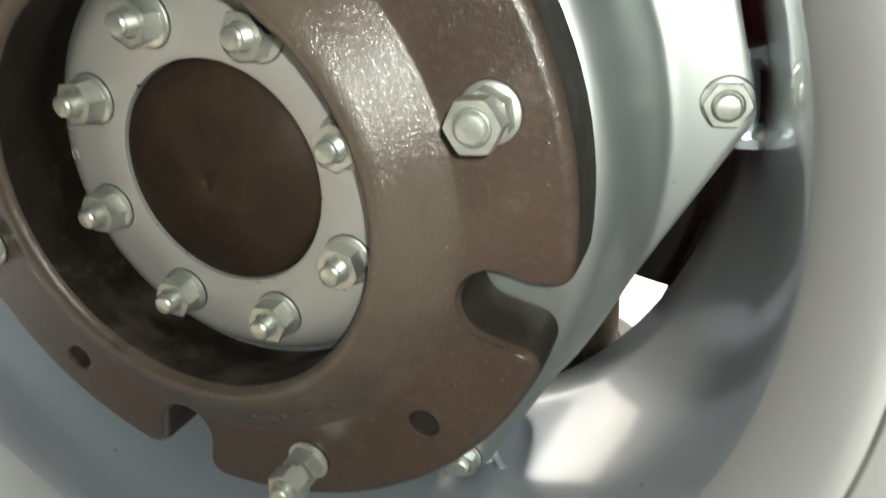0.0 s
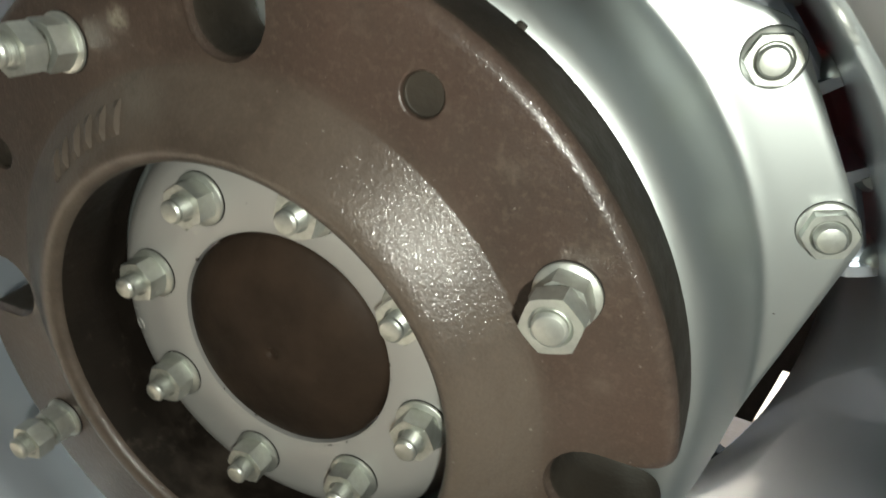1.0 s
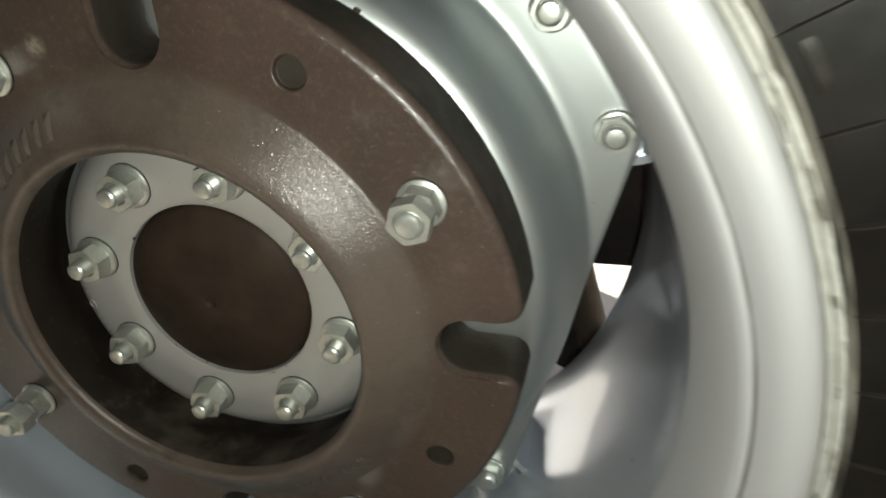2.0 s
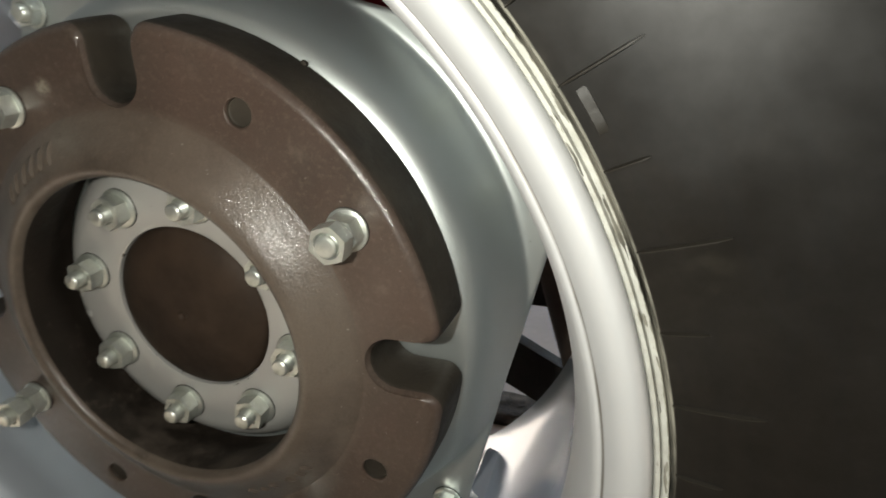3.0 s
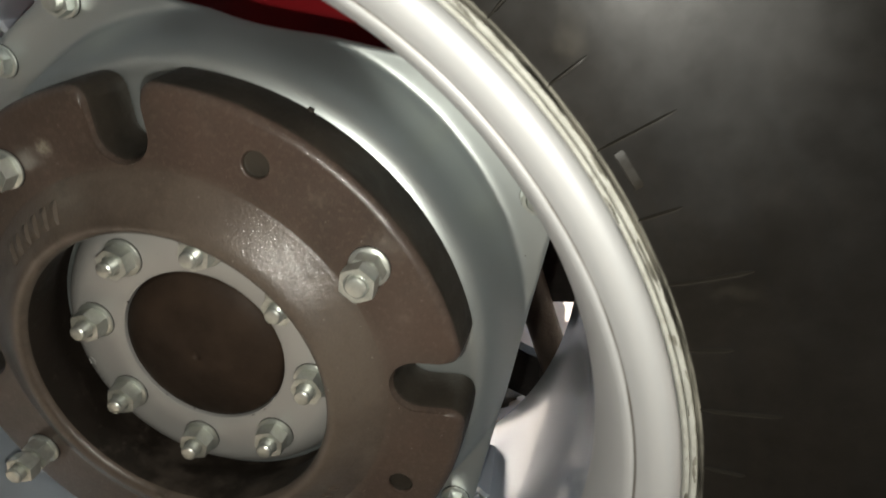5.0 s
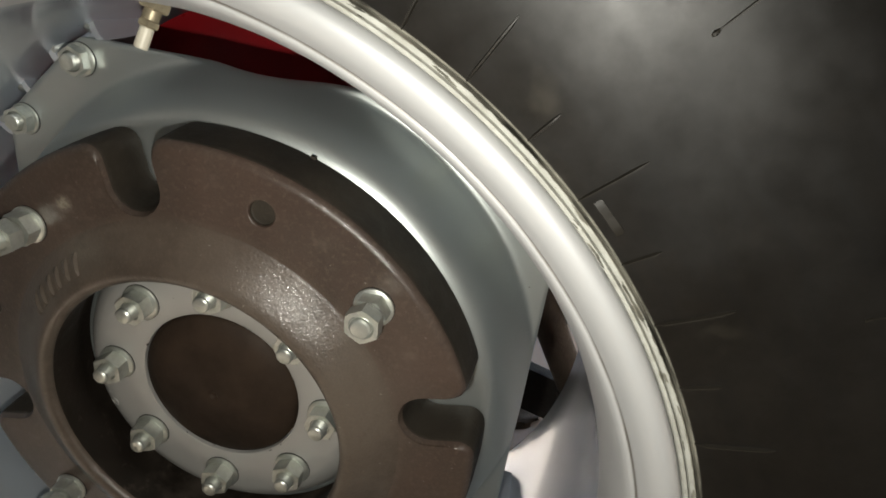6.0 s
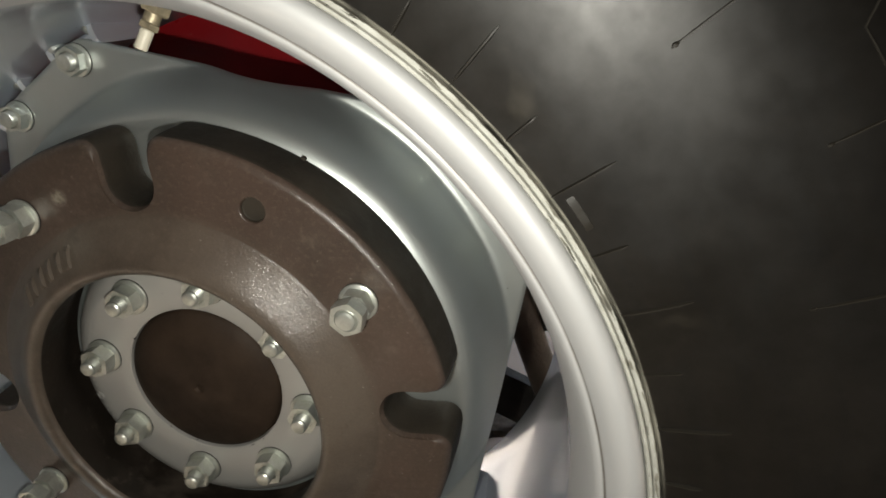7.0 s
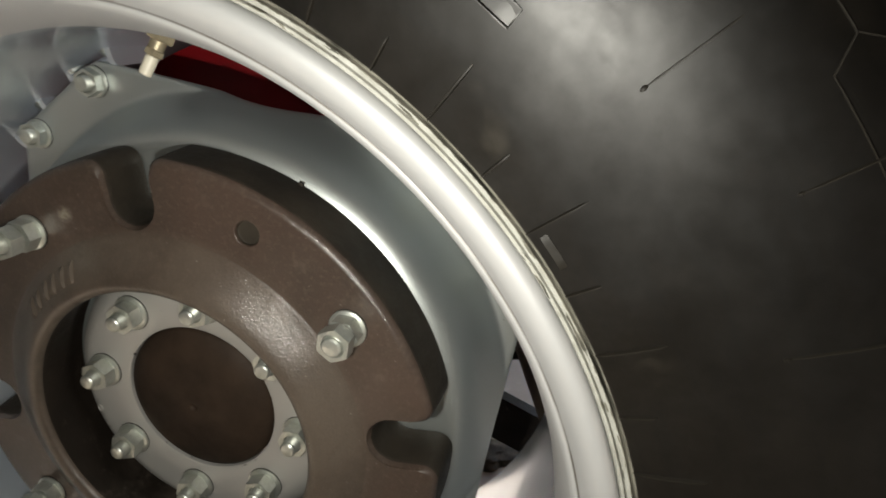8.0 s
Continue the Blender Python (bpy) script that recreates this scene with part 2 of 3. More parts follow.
CONCRETE = make_plain("tan_concrete", (0.60, 0.48, 0.36), 0.85, 0.0, 5, 0.18, 0.35, 0.003)
MUD = make_plain("dried_brown_mud", (0.13, 0.095, 0.06), 0.95, 0.0, 60, 0.6, 0.8, 0.006)
WALL = make_plain("grey_plaster", (0.07, 0.068, 0.062), 0.85, 0.0, 3, 0.2, 0.2, 0.003)
ROOF = make_plain("grey_metal_roof", (0.07, 0.07, 0.07), 0.6, 0.3, 3, 0.2, 0.1, 0.003)


# ---- mesh helpers ----
def mesh_object(name, bm, material, parent=None, label="", smooth=40):
    bmesh.ops.recalc_face_normals(bm, faces=bm.faces)
    me = bpy.data.meshes.new(name)
    if smooth:
        lim = radians(smooth)
        for f in bm.faces:
            f.smooth = True
        for e in bm.edges:
            if len(e.link_faces) == 2 and e.calc_face_angle(0) > lim:
                e.smooth = False
    bm.to_mesh(me)
    bm.free()
    me.materials.append(material)
    ob = new(name, me)
    if parent:
        ob.parent = parent
    if label:
        tagged(ob, label)
    return ob


def part(name, bm, material, parent, label="", smooth=40):
    return mesh_object(name, bm, material, parent, label, smooth)


def revolve(pts, n=160, closed=True, bm=None):
    """Turns (radius, y) points about the y axis; closed joins the last point to the first."""
    bm = bm or bmesh.new()
    rings = []
    for k in range(n):
        a = 2 * math.pi * k / n
        rings.append([bm.verts.new((r * math.cos(a), y, r * math.sin(a))) if r > 1e-6 else None for r, y in pts])
    caps = {}
    for j, (r, y) in enumerate(pts):
        if r <= 1e-6:
            caps[j] = bm.verts.new((0, y, 0))
    m = len(pts)
    for k in range(n):
        p, q = rings[k], rings[(k + 1) % n]
        for j in range(m if closed else m - 1):
            i = (j + 1) % m
            a, b, c, d = (caps.get(j) or p[j]), (caps.get(i) or p[i]), (caps.get(i) or q[i]), (caps.get(j) or q[j])
            vs = []
            for v in (a, b, c, d):
                if v not in vs:
                    vs.append(v)
            if len(vs) > 2:
                bm.faces.new(vs)
    return bm


def prism(outline, y0, y1, bevel=0.0, bm=None):
    """A prism along y from a closed (x, z) outline, its front edge (y0) bevelled."""
    bm = bm or bmesh.new()
    cx = sum(p[0] for p in outline) / len(outline)
    cz = sum(p[1] for p in outline) / len(outline)
    size = max(math.hypot(p[0] - cx, p[1] - cz) for p in outline)
    k = 1 - bevel / size
    rows = [[(x, y1, z) for x, z in outline], [(x, y0 + bevel, z) for x, z in outline]]
    rows.append([(cx + (x - cx) * k, y0, cz + (z - cz) * k) for x, z in outline])
    if bevel == 0:
        rows.pop(1)
    vs = [[bm.verts.new(c) for c in row] for row in rows]
    n = len(outline)
    for a, b in zip(vs, vs[1:]):
        for i in range(n):
            bm.faces.new((a[i], a[(i + 1) % n], b[(i + 1) % n], b[i]))
    bm.faces.new(vs[0][::-1])
    bm.faces.new(vs[-1])
    return bm


def box(lo, hi, bevel=0.0, bm=None):
    bm = bm or bmesh.new()
    made = bmesh.ops.create_cube(bm, size=1.0)
    mid = [(a + b) / 2 for a, b in zip(lo, hi)]
    for v in made["verts"]:
        v.co = Vector([c + v.co[i] * (hi[i] - lo[i]) for i, c in enumerate(mid)])
    if bevel:
        es = {e for v in made["verts"] for e in v.link_edges}
        bmesh.ops.bevel(bm, geom=list(es), offset=bevel, segments=2, affect="EDGES", profile=0.5)
    return bm


def tube(a, b, radius, n=20, bm=None, ends=0.0):
    """A round bar from a to b."""
    bm = bm or bmesh.new()
    a, b = Vector(a), Vector(b)
    q = (b - a).to_track_quat("Z", "Y")
    length = (b - a).length
    rows = [(0, radius - ends), (ends, radius), (length - ends, radius), (length, radius - ends)] if ends else [(0, radius), (length, radius)]
    vs = []
    for z, r in rows:
        vs.append([bm.verts.new(a + q @ Vector((r * math.cos(2 * math.pi * k / n), r * math.sin(2 * math.pi * k / n), z))) for k in range(n)])
    for p, s in zip(vs, vs[1:]):
        for k in range(n):
            bm.faces.new((p[k], p[(k + 1) % n], s[(k + 1) % n], s[k]))
    bm.faces.new(vs[0][::-1])
    bm.faces.new(vs[-1])
    return bm


def loop(bm, pts, y):
    return [bm.verts.new((x, y, z)) for x, z in pts]


def bridge(bm, a, b):
    n = len(a)
    for i in range(n):
        bm.faces.new((a[i], a[(i + 1) % n], b[(i + 1) % n], b[i]))


def circle(r, n, cx=0.0, cz=0.0):
    return [(cx + r * math.cos(2 * math.pi * k / n), cz + r * math.sin(2 * math.pi * k / n)) for k in range(n)]


def thing(name, label, category, place=(0, 0, 0), group=""):
    ob = new(name)
    ob.empty_display_size = 0.05
    ob.location = place
    return tagged(ob, label, category, group)


# ---- the setting ----
def slab(name, lo, hi, material, label):
    return tagged(mesh_object(name, box(lo, hi), material, smooth=0), label, kind="structure")


ground = bmesh.new()
bmesh.ops.create_grid(ground, x_segments=60, y_segments=60, size=60)
tagged(mesh_object("ground", ground, CONCRETE, smooth=0), "tan concrete yard floor, sunlit beyond the shed's roof", kind="structure")
# unseen shed, added so its dark walls and roof cut sun and skylight
slab("wall_south", (-3.6, -3.2, 0), (3.6, -3.0, 3.0), WALL, "unseen grey plastered shed wall, added to cut the skylight")
slab("wall_west", (-3.6, -2.996, 0), (-3.4, 2.4, 3.0), WALL, "unseen grey plastered shed wall, added to cut the skylight")
slab("wall_east", (3.4, -2.996, 0), (3.6, 2.4, 3.0), WALL, "unseen grey plastered shed wall, added to cut the skylight")
slab("wall_north", (-3.396, 2.2, 0), (-3.1, 2.4, 3.0), WALL, "unseen grey plastered shed wall beside the open front, added to cut the skylight")
slab("ceiling", (-3.7, -3.3, 3.004), (3.7, 2.5, 3.06), ROOF, "unseen grey sheet metal shed roof, added to cut sun and skylight")

# ---- the tyre ----
WHEEL_Y = 0.09
SIDE = [(0.346, -0.068), (0.366, -0.075), (0.3798, -0.084), (0.3804, -0.0960), (0.3815, -0.0985), (0.3834, -0.0987), (0.3841, -0.0965), (0.3849, -0.0988),
        (0.3877, -0.0996), (0.3885, -0.0976), (0.3897, -0.1000), (0.412, -0.1065), (0.435, -0.1120), (0.460, -0.1172), (0.485, -0.1220), (0.510, -0.1256),
        (0.535, -0.1268), (0.556, -0.1235), (0.577, -0.1090), (0.595, -0.0800), (0.603, -0.0380), (0.606, 0.02)]


def sidewall_y(r):
    return float(np.interp(r, [p[0] for p in SIDE[10:]], [p[1] for p in SIDE[10:]]))


tyre = thing("tyre", "black tractor tyre with ribbed sidewall, silver overspray at the bead", "tyre", (0, 0, ZC))
profile = SIDE + [(0.607, WHEEL_Y)] + [(r, 2 * WHEEL_Y - y) for r, y in SIDE[::-1]]
part("carcass", revolve(profile, 240), RUBBER, tyre)


def lug_bar(side):
    """One tread bar that comes down the shoulder."""
    bm = bmesh.new()
    rows = []
    for s in range(9):
        u = s / 8
        # from the tread's middle out over the shoulder and down the side
        y = WHEEL_Y + side * min(0.188, 0.02 + u * 0.22)
        r_out = 0.638 - 0.012 * u ** 2 if u < 0.8 else 0.630 - (u - 0.8) * 0.36
        r_in = 0.596 if u < 0.7 else 0.590 - (u - 0.7) * 0.20
        turn = side * (u * 13.0)
        w = 0.030 + 0.012 * u
        ring = []
        for rr, dw in ((r_in, w + 0.006), (r_out, w), (r_out, -w), (r_in, -w - 0.006)):
            a = radians(90) + radians(turn) + dw / 2 / rr * 2 * 0.5
            ring.append(bm.verts.new((rr * math.cos(a), y, rr * math.sin(a))))
        rows.append(ring)
    for p, q in zip(rows, rows[1:]):
        for k in range(4):
            bm.faces.new((p[k], p[(k + 1) % 4], q[(k + 1) % 4], q[k]))
    bm.faces.new(rows[0][::-1])
    bm.faces.new(rows[-1])
    return bm


for side in (-1, 1):
    first = part("tread_bar", lug_bar(side), RUBBER, tyre, smooth=25)
    for k in range(1, 21):
        ob = new("tread_bar", first.data)
        ob.parent = tyre
        ob.matrix_basis = pose(0, 0, 0, 0, k * 360 / 21 + (0 if side < 0 else 8.6), 0)


def rib(r0, r1, deg, width, height, name, material):
    """A thin raised moulding line across the sidewall."""
    bm = bmesh.new()
    rows = []
    side = polar(1, deg + 90)
    steps = 6
    for s in range(steps + 1):
        r = r0 + (r1 - r0) * s / steps
        h = height * (1.0 if 0 < s < steps else 0.3)
        w = width * (1.0 if 0 < s < steps else 0.5)
        c = polar(r, deg, sidewall_y(r))
        rows.append([bm.verts.new(c + side * d + Vector((0, y, 0))) for d, y in ((-w, 0.001), (-w * 0.4, -h), (w * 0.4, -h), (w, 0.001))])
    for p, q in zip(rows, rows[1:]):
        for k in range(3):
            bm.faces.new((p[k], p[k + 1], q[k + 1], q[k]))
    bm.faces.new(rows[0])
    bm.faces.new(rows[-1][::-1])
    return part(name, bm, material, tyre, smooth=60)


def ring_of_ribs(r0, r1, start, count, width, height):
    first = None
    for k in range(count):
        if first:
            ob = new("moulding_rib", first.data)
            ob.parent = tyre
        else:
            ob = first = rib(r0, r1, 0.0, width, height, "moulding_rib", RIBMARK)
        ob.matrix_basis = pose(0, 0, 0, 0, -start - k * 360 / count, 0)


def ring_of_nubs(r, start, count, size):
    """Cut-off vent spews that stand out of the moulding lines."""
    bm = bmesh.new()
    bmesh.ops.create_icosphere(bm, subdivisions=1, radius=size)
    for v in bm.verts:
        v.co.x *= 1.9
        v.co += Vector((0, -size * 0.4, 0)) + polar(r, 0, sidewall_y(r))
    first = part("vent_nub", bm, RIBMARK, tyre)
    for k in range(count):
        ob = first if k == 0 else new("vent_nub", first.data)
        ob.parent = tyre
        ob.matrix_basis = pose(0, 0, 0, 0, -start - k * 360 / count, 0)


ring_of_ribs(0.3905, 0.4285, 9.97, 32, 0.0011, 0.0022)
ring_of_ribs(0.3905, 0.4110, 4.20, 32, 0.0011, 0.0022)
ring_of_ribs(0.4775, 0.5230, 2.00, 21, 0.0008, 0.0014)
ring_of_ribs(0.5070, 0.5480, 10.75, 21, 0.0008, 0.0014)
ring_of_nubs(0.4160, 9.97, 32, 0.0011)
ring_of_nubs(0.4778, 2.00, 21, 0.0012)
ring_of_nubs(0.5075, 10.75, 21, 0.0010)


def ridge(points, width, height, name, material):
    """A raised line on the sidewall through (radius, degrees) points."""
    bm = bmesh.new()
    rows = []
    n = len(points)
    ps = [polar(r, d, sidewall_y(r)) for r, d in points]
    for i, p in enumerate(ps):
        t = (ps[min(i + 1, n - 1)] - ps[max(i - 1, 0)]).normalized()
        side = t.cross(Vector((0, 1, 0))).normalized()
        h = height if 0 < i < n - 1 else height * 0.4
        rows.append([bm.verts.new(p + side * d + Vector((0, y, 0))) for d, y in ((-width, 0.0015), (-width * 0.75, -h), (width * 0.75, -h), (width, 0.0015))])
    for p, q in zip(rows, rows[1:]):
        for k in range(3):
            bm.faces.new((p[k], p[k + 1], q[k + 1], q[k]))
    bm.faces.new(rows[0])
    bm.faces.new(rows[-1][::-1])
    return part(name, bm, material, tyre, smooth=50)


def arc_points(r, d0, d1, n=8):
    return [(r, d0 + (d1 - d0) * k / n) for k in range(n + 1)]


# shoulder line that steps in and out between the tread bars
step_line = arc_points(0.5366, 23.6, 32.0) + [(0.5505, 33.0)] + arc_points(0.5508, 33.3, 40.74)
first = ridge(step_line, 0.0005, 0.0007, "shoulder_line", RIBMARK)
spur = ridge([(0.5512 + 0.004 * k, 33.0 - 0.45 * k) for k in range(9)], 0.0005, 0.0007, "shoulder_line", RIBMARK)
for src in (first, spur):
    for k in range(1, 21):
        ob = new("shoulder_line", src.data)
        ob.parent = tyre
        ob.matrix_basis = pose(0, 0, 0, 0, k * 360 / 21, 0)
ridge(arc_points(0.3985, 28.9, 31.8), 0.0029, 0.0010, "bead_mark", RIBMARK)
# a raised label plate with a thin border, unlettered
ridge(arc_points(0.4563, 43.55, 48.2), 0.0053, 0.0007, "label_plate", RUBBER)
for r in (0.4510, 0.4616):
    ridge(arc_points(r, 43.55, 48.2), 0.0004, 0.0013, "label_border", RUBBER)
ridge([(0.4510 + 0.0106 * k / 4, 43.55) for k in range(5)], 0.0004, 0.0013, "label_border", RUBBER)

# ---- the wheel: rim, disc, bolts, valve ----
wheel = thing("tractor_wheel", "silver painted steel tractor wheel with a bolted square disc", "wheel", (0, 0, ZC))
RIM = [(0.3800, -0.088), (0.3802, -0.0965), (0.3780, -0.1005), (0.3730, -0.1018), (0.3670, -0.0998), (0.3615, -0.0950), (0.3575, -0.0895), (0.3558, -0.0872), (0.3549, -0.0856),
       (0.3538, -0.0860), (0.3515, -0.0852), (0.3480, -0.0800), (0.3430, -0.0680), (0.3385, -0.0550), (0.3345, -0.0420), (0.3318, -0.0300), (0.3300, -0.0150),
       (0.3292, 0.03), (0.3275, 0.10), (0.3225, 0.18), (0.3165, 0.224), (0.3205, 0.234), (0.3365, 0.243), (0.3465, 0.250), (0.3505, 0.262), (0.3585, 0.275), (0.3780, 0.279)]
outer = [(r + (0.004 if r < 0.375 else 0.0), y + (0.005 if y < 0 else (-0.005 if y > 0.23 else 0.0))) for r, y in RIM[::-1]]
outer[-1] = (0.3803, -0.0865)
outer[0] = (0.3780, 0.2735)
rim = part("rim", revolve(RIM + outer, 240), SATIN, wheel, "satin silver drop-centre rim", smooth=50)
rim.data.materials.append(GLOSS)
for f in rim.data.polygons:
    c = f.center
    if -0.035 < c.y < 0.23 and math.hypot(c.x, c.z) < 0.3316:
        f.material_index = 1


def smooth_curve(pts, n=80):
    """A smooth curve through (r, y) points, as two lists."""
    rs, ys = [], []
    for i in range(len(pts) - 1):
        p0, p1, p2, p3 = pts[max(i - 1, 0)], pts[i], pts[i + 1], pts[min(i + 2, len(pts) - 1)]
        m1 = (p2[1] - p0[1]) / (p2[0] - p0[0])
        m2 = (p3[1] - p1[1]) / (p3[0] - p1[0])
        h = p2[0] - p1[0]
        for k in range(n // len(pts) + 2):
            u = k / (n // len(pts) + 2)
            rs.append(p1[0] + h * u)
            ys.append((2 * u ** 3 - 3 * u ** 2 + 1) * p1[1] + (u ** 3 - 2 * u ** 2 + u) * h * m1 + (3 * u ** 2 - 2 * u ** 3) * p2[1] + (u ** 3 - u ** 2) * h * m2)
    return rs + [pts[-1][0]], ys + [pts[-1][1]]


ROLL_R, ROLL_Y = smooth_curve([(0.222, 0.0455), (0.229, 0.0455), (0.2345, 0.0460), (0.240, 0.0478), (0.246, 0.0525), (0.252, 0.0612), (0.258, 0.0740), (0.264, 0.0925), (0.2664, 0.1010), (0.2685, 0.1085), (0.2705, 0.1128), (0.275, 0.1145), (0.286, 0.1145), (0.34, 0.1145)])


EDGE_R, EDGE_Y = smooth_curve([(0.112, 0.0260), (0.116, 0.0261), (0.120, 0.0267), (0.125, 0.0285), (0.130, 0.0318), (0.135, 0.0368), (0.140, 0.0445), (0.144, 0.0545), (0.147, 0.0580)])


def disc_y(r):
    """Depth of the pressed disc: a raised centre, a groove, the seat of the weight, a roll down to the bolted corners."""
    if r <= 0.147:
        return float(np.interp(r, EDGE_R, EDGE_Y))
    if r < 0.156:
        return 0.0580 - 0.0125 * max(0.0, r - 0.150) / 0.006
    if r <= 0.229:
        return 0.0455
    return float(np.interp(r, ROLL_R, ROLL_Y))


LOBE = 29.54


def disc_edge(deg):
    f = abs((deg - LOBE + 45) % 90 - 45)
    flat = 0.2656 / math.cos(radians(45 - f))
    arc = 0.3158 / math.cos(radians(f))
    k = 520.0
    return -math.log(math.exp(-k * flat) + math.exp(-k * arc)) / k


def disc_mesh():
    bm = bmesh.new()
    n, thick = 288, 0.008
    fixed = [0.0752, 0.078, 0.095, 0.107] + [0.112 + 0.035 * j / 15 for j in range(16)] + [0.150, 0.156, 0.19, 0.222, 0.229]
    front, back = [], []
    for k in range(n):
        deg = 360 * k / n
        edge = disc_edge(deg)
        rs = fixed + [0.229 + (edge - 0.229) * (j / 30) for j in range(1, 31)]
        f = [bm.verts.new(polar(r, deg, disc_y(r))) for r in rs]
        f[0].co.y += 0.0012
        f[-1].co.y += 0.0015
        f[-2].co.y += 0.0002
        front.append(f)
        back.append([bm.verts.new(polar(r, deg, disc_y(r) + thick)) for r in rs[::3] + rs[-1:]])
    for k in range(n):
        j = (k + 1) % n
        for rows in (front, back):
            for i in range(len(rows[0]) - 1):
                bm.faces.new((rows[k][i], rows[k][i + 1], rows[j][i + 1], rows[j][i]))
        bm.faces.new((front[k][0], front[j][0], back[j][0], back[k][0]))
        bm.faces.new((front[k][-1], front[j][-1], back[j][-1], back[k][-1]))
    return bm


disc = part("disc", disc_mesh(), SILVER, wheel, "satin silver pressed disc with four bolted corners", smooth=50)
disc.data.materials.append(PLATE)
for f in disc.data.polygons:
    if math.hypot(f.center.x, f.center.z) < 0.1475:
        f.material_index = 1


def bolt(parent, name, place, turn, base, parts, washer_r, label=""):
    """A washer, nuts and a stud end that stand out along -y from the base plane; parts: (flats, thickness) of each nut."""
    holder = part(name, revolve([(0.0, base), (washer_r - 0.0008, base), (washer_r, base - 0.0008), (washer_r, base - 0.0022), (washer_r - 0.0010, base - 0.003), (0.0, base - 0.003)], 36, False), ZINC, parent, label)
    holder.matrix_basis = Matrix.Translation(place)
    # thin black disc added to draw the contact shadow round the washer
    part("contact_shade", revolve([(0.0, base), (washer_r + 0.0004, base), (washer_r + 0.0004, base - 0.0006), (0.0, base - 0.0006)], 36, False), BLACKSTEEL, holder)
    y = base - 0.003
    for flats, thick, twist, gap in parts["nuts"]:
        y -= gap
        h2 = bmesh.new()
        # hexagon with chamfered corners at the outer face
        rows = []
        corner = flats / math.sqrt(3)
        stud_r = parts["stud"][0]
        for yy, reach in ((y, corner * 0.925), (y - 0.0010, corner), (y - thick + 0.0009, corner), (y - thick, corner * 0.962), (y - thick, stud_r + 0.0017), (y - thick + 0.0022, stud_r + 0.0004)):
            ring = []
            for s in range(24):
                deg = 15 * s
                rr = min(flats / 2 / math.cos(radians(deg % 60 - 30)), reach)
                a = radians(deg + turn + twist)
                ring.append(h2.verts.new((rr * math.cos(a), yy, rr * math.sin(a))))
            rows.append(ring)
        for p, q in zip(rows, rows[1:]):
            for s in range(24):
                h2.faces.new((p[s], p[(s + 1) % 24], q[(s + 1) % 24], q[s]))
        h2.faces.new(rows[0][::-1])
        h2.faces.new(rows[-1])
        part("nut", h2, ZINC, holder, smooth=24)
        y -= thick
    r, tip = parts["stud"]
    pts = [(0.0, base - 0.003), (r, base - 0.003)]
    z = base - 0.003
    while z > tip + 0.0035:
        pts += [(r, z - 0.0004), (r - 0.0007, z - 0.0009), (r, z - 0.0014)]
        z -= 0.0014
    pts += [(r, tip + 0.0013), (r - 0.0011, tip + 0.0001), (r - 0.0014, tip), (0.0, tip)]
    part("stud", revolve(pts, 28, False), ZINC, holder, smooth=28)
    return holder


rng = random.Random(4)
for k in range(4):
    for d in (-8.93, 8.93):
        bolt(wheel, "lug_bolt", polar(0.3046, LOBE + 90 * k + d), rng.uniform(0, 60), 0.1145, {"nuts": [(0.0236, 0.0098, 0, 0)], "stud": (0.0077, 0.0968)}, 0.0150, "zinc-plated lug bolt with washer")


def lug_bracket(deg):
    """The flat foot of a U-shaped steel lug that takes one bolt of the disc."""
    bm = bmesh.new()
    rows = []
    for s in range(5):
        a = deg - 4.15 + 8.3 * s / 4
        rows.append([bm.verts.new(polar(r, a, y)) for r, y in ((0.286, 0.1232), (0.3195, 0.1232), (0.3225, 0.1262), (0.3225, 0.1312), (0.286, 0.1312))])
    for p, q in zip(rows, rows[1:]):
        bridge(bm, p, q)
    bm.faces.new(rows[0][::-1])
    bm.faces.new(rows[-1])
    return bm


def lug_side(deg):
    """A side plate of the lug, its corner rounded, standing on the barrel of the rim."""
    bm = bmesh.new()
    half = radians(0.55)
    outline = [(0.3295, 0.1185), (0.3200, 0.1165)] + [(0.3140 - 0.006 * math.sin(radians(a)), 0.1225 - 0.006 * math.cos(radians(a))) for a in (15, 40, 65, 90)] + [(0.3075, 0.176), (0.3105, 0.184), (0.3250, 0.190)]
    sides = []
    for d in (-half, half):
        sides.append([bm.verts.new((r * math.cos(radians(deg) + d), y, r * math.sin(radians(deg) + d))) for r, y in outline])
    bridge(bm, sides[0], sides[1])
    bm.faces.new(sides[0][::-1])
    bm.faces.new(sides[1])
    return bm


def weld_bead(deg, toward, seed):
    """A fat, lumpy fillet weld along the foot of a side plate, on the side of the bolt."""
    bm = bmesh.new()
    n = 14
    rows = []
    for s in range(n):
        y = 0.1165 + 0.068 * s / (n - 1)
        w = 1 + 0.10 * math.sin(s * 2.3 + seed)
        end = 0.55 if s in (0, n - 1) else (0.9 if s in (1, n - 2) else 1.0)
        foot = 0.3290 - 0.0050 * max(0.0, y - 0.10) / 0.08
        row = []
        for k in range(7):
            a = radians(90 * k / 6)
            d = deg + toward * (0.40 + 1.95 * w * end * math.sin(a))
            row.append(bm.verts.new(polar(foot + 0.001 - 0.0105 * w * end * math.cos(a), d, y)))
        row.append(bm.verts.new(polar(foot + 0.003, deg + toward * 0.3, y)))
        rows.append(row)
    for p, q in zip(rows, rows[1:]):
        bridge(bm, p, q)
    bm.faces.new(rows[0][::-1])
    bm.faces.new(rows[-1])
    return bm


